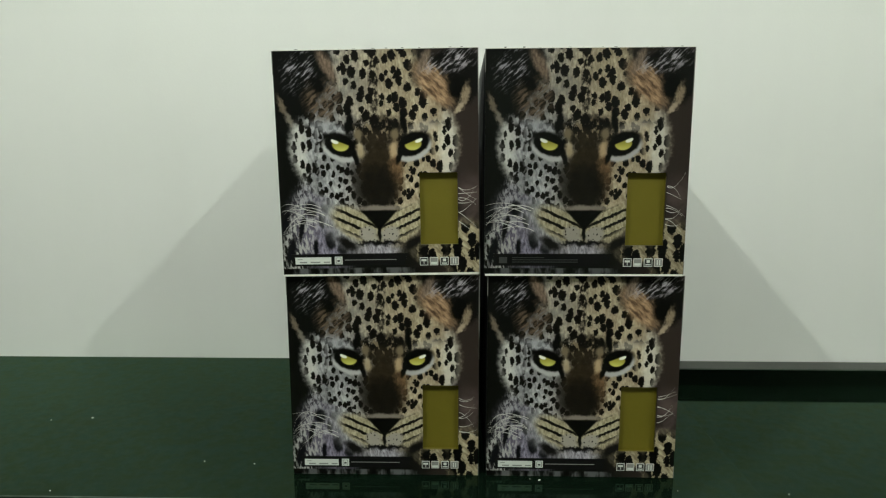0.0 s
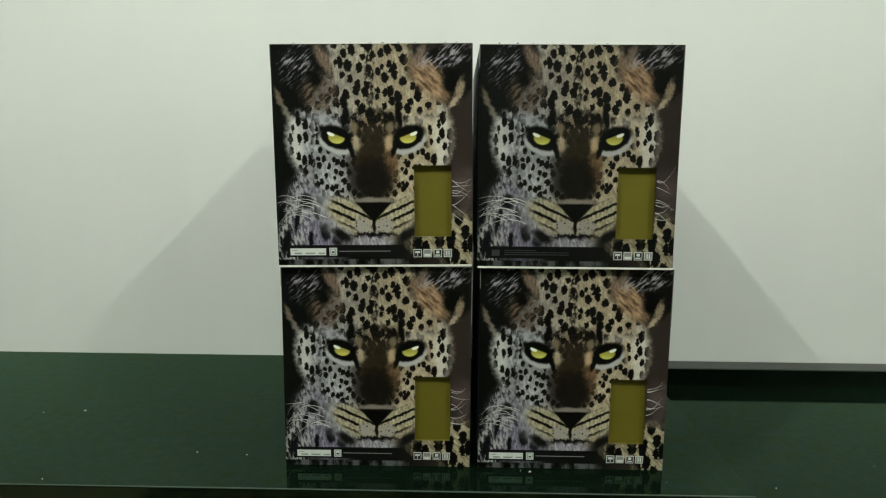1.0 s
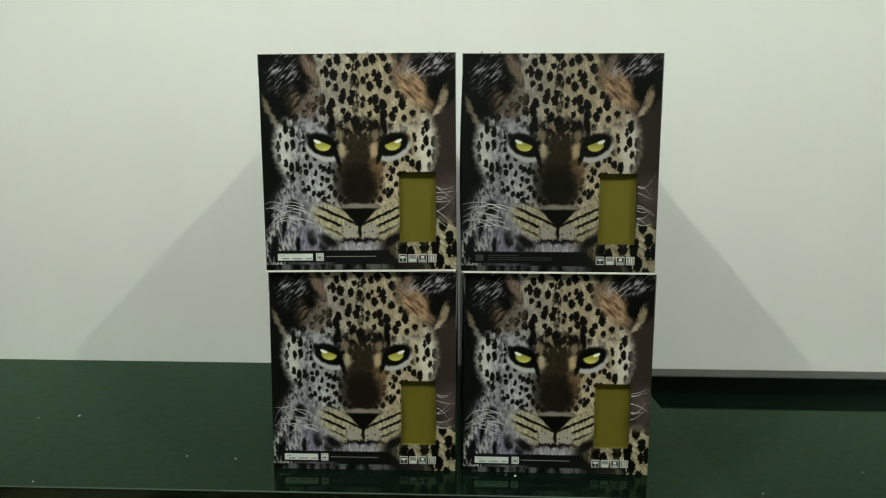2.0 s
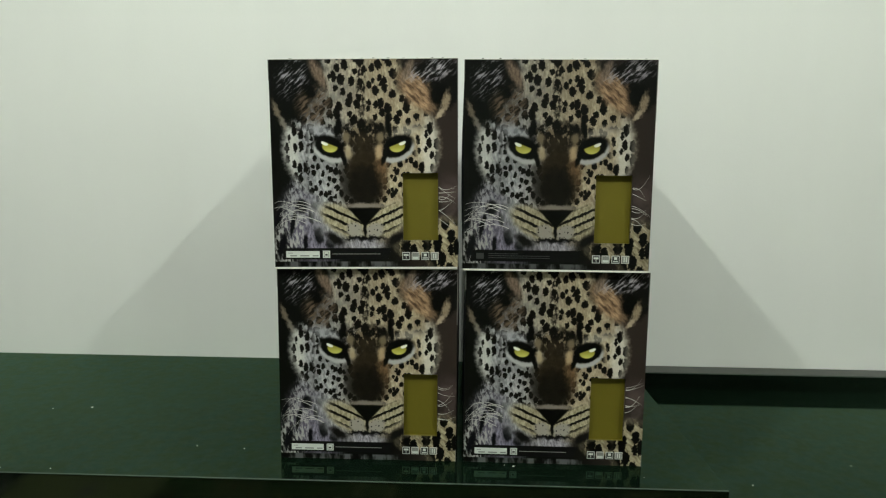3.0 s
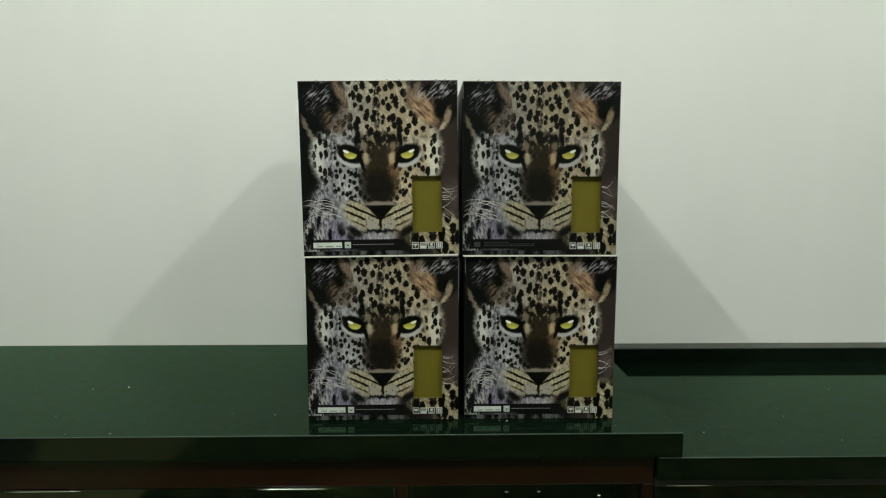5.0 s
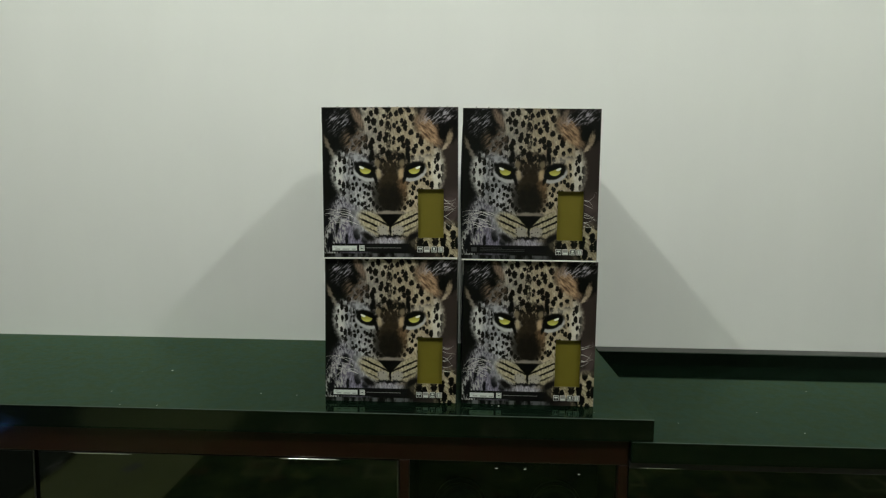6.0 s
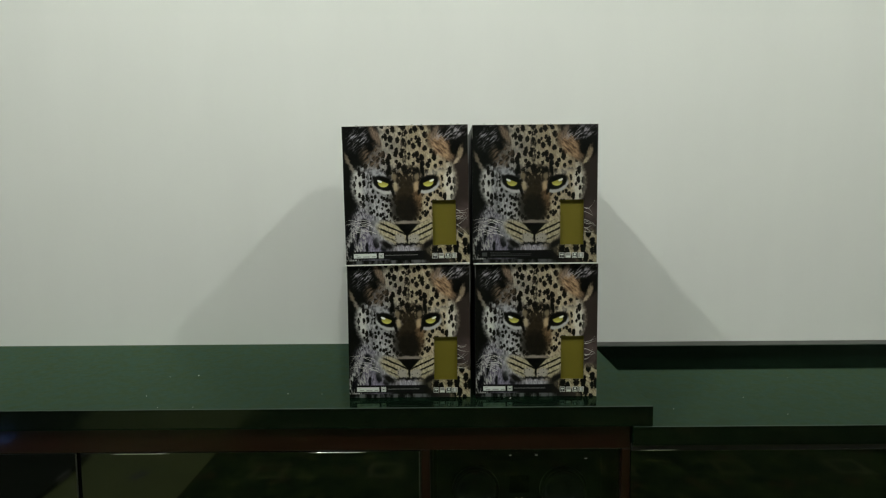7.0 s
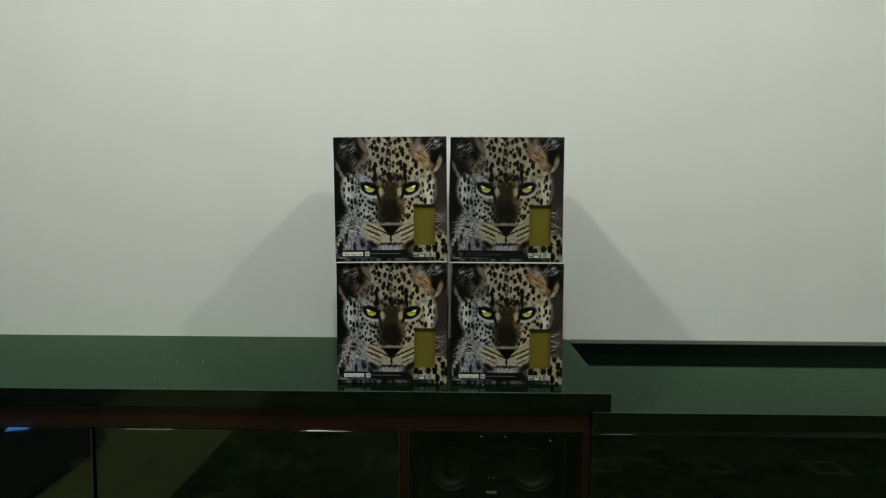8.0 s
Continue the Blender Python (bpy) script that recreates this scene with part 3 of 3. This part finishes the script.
def bowed_bm(side, bow):
    """A carton side that bows outwards a little between its edges."""
    bm = bmesh.new()
    h, n = BW / 2, 10
    grid = {}
    for k, deep in enumerate((0.0, 0.002)):
        for i in range(n + 1):
            for j in range(n + 1):
                a, b = i / n, j / n
                out = bow * math.sin(math.pi * a ** 0.7) * math.sin(math.pi * b) ** 0.8 if 0 < b < 1 else 0.0
                grid[k, i, j] = bm.verts.new((side * (h - deep + out), 0.0021 + a * (BD - 0.0021), b * BH))
    for i in range(n):
        for j in range(n):
            for k in (0, 1):
                bm.faces.new([grid[k, i, j], grid[k, i + 1, j], grid[k, i + 1, j + 1], grid[k, i, j + 1]])
    for i in range(n):
        for j in (0, n):
            bm.faces.new([grid[0, i, j], grid[0, i + 1, j], grid[1, i + 1, j], grid[1, i, j]])
            bm.faces.new([grid[0, j, i], grid[0, j, i + 1], grid[1, j, i + 1], grid[1, j, i]])
    bmesh.ops.recalc_face_normals(bm, faces=bm.faces)
    for f in bm.faces:
        f.smooth = True
    return bm


def stroke_bm(points, width=0.0012):
    """A fine tapered line on the front through three print points."""
    bm = bmesh.new()
    (x0, y0), (x1, y1), (x2, y2) = points
    rows = []
    for k in range(9):
        t = k / 8
        x = (1 - t) ** 2 * x0 + 2 * t * (1 - t) * x1 + t * t * x2
        y = (1 - t) ** 2 * y0 + 2 * t * (1 - t) * y1 + t * t * y2
        half = width * (1 - 0.8 * t) / 2
        rows.append([bm.verts.new(((x - 0.5) * BW, -0.0003, y * BH + s * half)) for s in (-1, 1)])
    for a, b in zip(rows, rows[1:]):
        bm.faces.new((a[0], b[0], b[1], a[1]))
    return bm


def product_box(m, label, dark_label=False, teeth=False, seed=1, skew=0.0):
    rnd = random.Random(seed)
    b = thing("product_box", m, label=label, category="box", group="stacked boxes on the counter")
    h = BW / 2
    body = []
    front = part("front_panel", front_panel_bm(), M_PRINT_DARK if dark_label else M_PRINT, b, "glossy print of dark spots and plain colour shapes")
    for side in (-1, 1):
        body.append(part("side_panel", bowed_bm(side, 0.004 if teeth else 0.003), M_CARTON, b))
    body.append(part("top_panel", box_bm(-h + 0.0021, h - 0.0021, 0.0021, BD, BH - 0.002, BH, 0.0006, 1), M_CARTON, b))
    body.append(part("bottom_panel", box_bm(-h + 0.0021, h - 0.0021, 0.0021, BD - 0.0021, 0, 0.002), M_CARTON, b))
    body.append(part("back_panel", box_bm(-h + 0.0021, h - 0.0021, BD - 0.002, BD, 0.0021, BH - 0.0021), M_CARTON, b))
    for panel in body:
        for vert in panel.data.vertices:
            vert.co.x += skew * vert.co.y  # pushed out of square behind its front
    part("top_edge", box_bm(-h + 0.001, h - 0.001, -0.0002, 0.0018, BH, BH + 0.0009), M_CARD, b, "worn white card edge")
    # rubbed card shows along the front's upright edges
    for x, a, c in ((h, 0.72, 1.0), (-h, 0.90, 1.0), (h, 0.0, 0.06)):
        part("pale_edge", box_bm(x - 0.0006, x + 0.0003, -0.0003, 0.0012, a * BH, c * BH), M_CARD_GREY, b)
    u0, u1, v0, v1 = WIN
    x0, x1, z0, z1 = (u0 - 0.5) * BW, (u1 - 0.5) * BW, v0 * BH, v1 * BH
    w = part("window_tray", box_bm(x0 - 0.004, x1 + 0.004, 0.0075, 0.009, z0 - 0.004, z1 + 0.004), M_OLIVE, b, "recessed olive plastic tray")
    for a in ((x0 - 0.003, x0 - 0.0005, z0 - 0.003, z1 + 0.003), (x1 + 0.0005, x1 + 0.003, z0 - 0.003, z1 + 0.003), (x0 - 0.0005, x1 + 0.0005, z1 + 0.0005, z1 + 0.003), (x0 - 0.0005, x1 + 0.0005, z0 - 0.003, z0 - 0.0005)):
        part("tray_wall", box_bm(a[0], a[1], 0.0021, 0.0074, a[2], a[3]), M_OLIVE, w)
    # printed strip
    part("black_strip", bar_bm(0.045, 0.618, 0.038, 0.094, 0.0003, 0.02), M_STRIP, front)
    if dark_label:
        part("emblem", bar_bm(0.075, 0.115, 0.050, 0.078), M_FAINT, front)
        for k, (a, c) in enumerate(((0.14, 0.30), (0.14, 0.47), (0.14, 0.47))):
            part("text_bar", bar_bm(a, c, 0.074 - 0.010 * k, 0.077 - 0.010 * k), M_FAINT, front)
    else:
        lab = part("label", bar_bm(0.063, 0.246, 0.047, 0.079, 0.0006), M_LABEL, front, "white sticker with three faint words")
        for a, c in ((0.085, 0.122), (0.140, 0.190), (0.208, 0.240)):
            part("text_bar", bar_bm(a, c, 0.053, 0.059, 0.0008), M_GREY, lab)
        part("text_bar", bar_bm(0.075, 0.10, 0.068, 0.071, 0.0008), M_GREY, lab)
        sq = part("square_mark", bar_bm(0.264, 0.303, 0.045, 0.081, 0.0006), M_LABEL, front, "white square mark")
        part("mark_frame", bar_bm(0.269, 0.298, 0.049, 0.077, 0.0008), M_GREY, sq)
        part("mark_centre", bar_bm(0.273, 0.294, 0.052, 0.074, 0.0010), M_LABEL, sq)
        part("mark_wedge", bar_bm(0.277, 0.290, 0.057, 0.066, 0.0012), M_INK, sq)
        part("text_bar", bar_bm(0.315, 0.578, 0.0635, 0.0660, 0.0006), M_GREY, front)
    # four handling marks
    for k, u in enumerate((0.718, 0.769, 0.822, 0.873)):
        mark = part("handling_mark", bar_bm(u - 0.021, u + 0.021, 0.035, 0.073, 0.0005), M_LABEL if k in (0, 2) else M_PALE, front, "small white handling symbol")
        inner = part("mark_field", bar_bm(u - 0.018, u + 0.018, 0.038, 0.070, 0.0007), M_INK if k in (0, 2) else M_GREY, mark)
        if k == 0:
            part("mark_shape", bar_bm(u - 0.013, u + 0.013, 0.055, 0.064, 0.0009), M_LABEL, mark)
            part("mark_stem", bar_bm(u - 0.0015, u + 0.0015, 0.041, 0.055, 0.0009), M_LABEL, mark)
        elif k == 1:
            part("mark_shape", bar_bm(u - 0.016, u + 0.016, 0.040, 0.051, 0.0009), M_LABEL, mark)
        elif k == 2:
            part("mark_shape", bar_bm(u - 0.008, u + 0.008, 0.053, 0.066, 0.0009), M_LABEL, mark)
            part("mark_stem", bar_bm(u - 0.013, u + 0.013, 0.042, 0.047, 0.0009), M_LABEL, mark)
        else:
            for s in (-0.008, 0.004):
                part("mark_stem", bar_bm(u + s, u + s + 0.005, 0.042, 0.066, 0.0009), M_LABEL, mark)
    # fine pale strokes towards both lower edges
    for k in range(11):
        y, out = 0.25 + 0.12 * rnd.random(), rnd.uniform(-0.03, 0.10)
        a = rnd.uniform(0.12, 0.26)
        part("pale_stroke", stroke_bm([(a, y - 0.06), (a - 0.10, y - 0.01), (max(0.006, a - rnd.uniform(0.16, 0.26)), y - 0.06 - out)], 0.0008), M_PALE, front)
    for k in range(9):
        y = rnd.uniform(0.22, 0.42)
        part("pale_stroke", stroke_bm([(0.897, y), (0.935, y - rnd.uniform(-0.01, 0.03)), (rnd.uniform(0.96, 0.995), y + rnd.uniform(-0.08, 0.07))], 0.0008), M_PALE, front)
    if teeth:
        part("bottom_edge", box_bm(-h + 0.001, h - 0.001, -0.0004, 0.0018, -0.0026, -0.0002), M_CARD, b, "raw white card edge")
        for k in range(12):
            x = -h + BW * (0.09 + 0.075 * k + 0.02 * rnd.random())
            part("torn_nub", box_bm(x, x + 0.002 + 0.002 * rnd.random(), 0.0022, 0.0034, BH - 0.0002, BH + 0.0012 + 0.0012 * rnd.random()), M_STRIP, b)
    return b


Z = 0.80
product_box(pose(-0.0990, 0.7630, Z, 0, 0, 0.3), "spotted print product box with olive window standing on the granite", seed=1)
product_box(pose(0.1740, 0.7630, Z, 0, 0, -0.2), "spotted print product box with olive window standing on the granite", seed=2)
product_box(pose(-0.0990, 0.7560, Z + BH + 0.0034, 0, -0.8, 0.9), "spotted print product box stacked on another, with torn top edge", teeth=True, seed=3, skew=-0.085)
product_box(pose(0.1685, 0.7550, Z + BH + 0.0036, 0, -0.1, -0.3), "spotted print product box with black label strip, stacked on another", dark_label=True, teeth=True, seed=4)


# ---- unseen lamps: two placed from the wall shadows, one added fill ----
def unseen_lamp(x, y):
    c = thing("unseen_lamp", pose(x, y, TOP), label="unseen small round lamp lit under the ceiling", category="lamp", group="ceiling lamps")
    part("base", lathe_bm([(0.085, -0.012), (0.09, 0.0)], 32), M_LABEL, c)
    bulb = part("bulb", lathe_bm([(0.0, -0.13), (0.03, -0.125), (0.055, -0.10), (0.06, -0.07), (0.045, -0.035), (0.035, -0.012)], 24), M_BULB, c, "lit frosted bulb")
    bulb.visible_shadow = False
    return c


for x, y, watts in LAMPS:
    unseen_lamp(x, y)


# ---- room behind ----
def mat_bm():
    """A thick mat whose long side steps back in a soft curve."""
    bm = bmesh.new()
    side = [(-1.66 - 0.36 / (1 + math.exp((y + 1.20) / 0.10)) - 0.02 * (0.4 - y), y) for y in (0.4 - 0.1 * k for k in range(35))]
    face = bm.faces.new([bm.verts.new((x, y, 0)) for x, y in side + [(-3.15, -3.0), (-3.15, 0.4)]])
    lift = bmesh.ops.extrude_face_region(bm, geom=[face])
    bmesh.ops.translate(bm, verts=[v for v in lift["geom"] if isinstance(v, bmesh.types.BMVert)], vec=(0, 0, 0.03))
    bmesh.ops.recalc_face_normals(bm, faces=bm.faces)
    bmesh.ops.bevel(bm, geom=[e for e in bm.edges if e.calc_length() < 0.5], offset=0.006, segments=2, profile=0.5, affect="EDGES")
    return bm


mat = solid("floor_mat", mat_bm(), M_SOFA, "thick plain black floor mat on the beige floor", "mat")
# two short pale strips along the mat's side
for y0, y1, x0 in ((-0.73, -0.63, -1.690), (-0.95, -0.84, -1.716)):
    part("pale_edge", box_bm(x0 - 0.006, x0 + 0.008, y0, y1, 0.0005, 0.032, 0.003), M_GREY, mat, "pale strip along the edge")


def paper_slip():
    """A thin slip whose corners curl up a little."""
    bm = bmesh.new()
    bmesh.ops.create_grid(bm, x_segments=8, y_segments=6, size=0.5)
    bmesh.ops.transform(bm, matrix=Matrix.Diagonal((0.055, 0.085, 1, 1)), verts=bm.verts)
    for vert in bm.verts:
        vert.co.z = 0.0008 + 40 * abs(vert.co.x * vert.co.y) ** 1.5
    bmesh.ops.solidify(bm, geom=bm.faces[:], thickness=0.0006)
    slip = solid("paper_slip", bm, M_GREY, "small pale grey paper slip lying on the beige floor", "paper")
    slip.matrix_world = pose(-1.38, -0.73, 0.0, 0, 0, 25)


paper_slip()


def tablet():
    t = thing("tablet", pose(-2.22, -1.06, 0.030, 0, 0, -20), label="small tablet with a lit blue screen lying on the mat", category="tablet")
    part("body", box_bm(-0.058, 0.058, -0.045, 0.045, 0, 0.009, 0.003), M_PLASTIC, t)
    part("screen", box_bm(-0.050, 0.050, -0.037, 0.037, 0.009, 0.0105), M_SCREEN, t, "lit blue screen")
    return t


tablet()


# ---- crumbs on the granite ----
rnd = random.Random(11)
spots = [(-0.624, 0.942), (0.117, 0.752), (-0.680, 0.785), (-0.690, 0.932), (0.104, 0.755), (-0.295, 0.789), (-0.621, 0.708)]
spots += [(-0.548, 0.709), (0.676, 0.870), (0.486, 0.797), (0.720, 0.759), (0.300, 0.728), (-0.371, 0.795), (0.860, 1.02)]
for k, (x, y) in enumerate(spots):
    bm = bmesh.new()
    bmesh.ops.create_icosphere(bm, subdivisions=1, radius=1.0)
    for vert in bm.verts:
        vert.co *= rnd.uniform(0.7, 1.2)
    size = 0.0014 if k < 2 else rnd.uniform(0.0004, 0.0009)
    crumb = tagged(part("crumb", bm, M_CRUMB), "tiny white crumb lying on the black granite", "crumb", "crumbs on the counter")
    top = 0.80 if x < 0.406 else 0.756 + 0.0141 * (y - 0.696)
    crumb.matrix_world = Matrix.LocRotScale((x, y, top + size * 0.3), Euler((0, 0, rnd.uniform(0, 3))), (size * 1.8, size, size * 0.5))
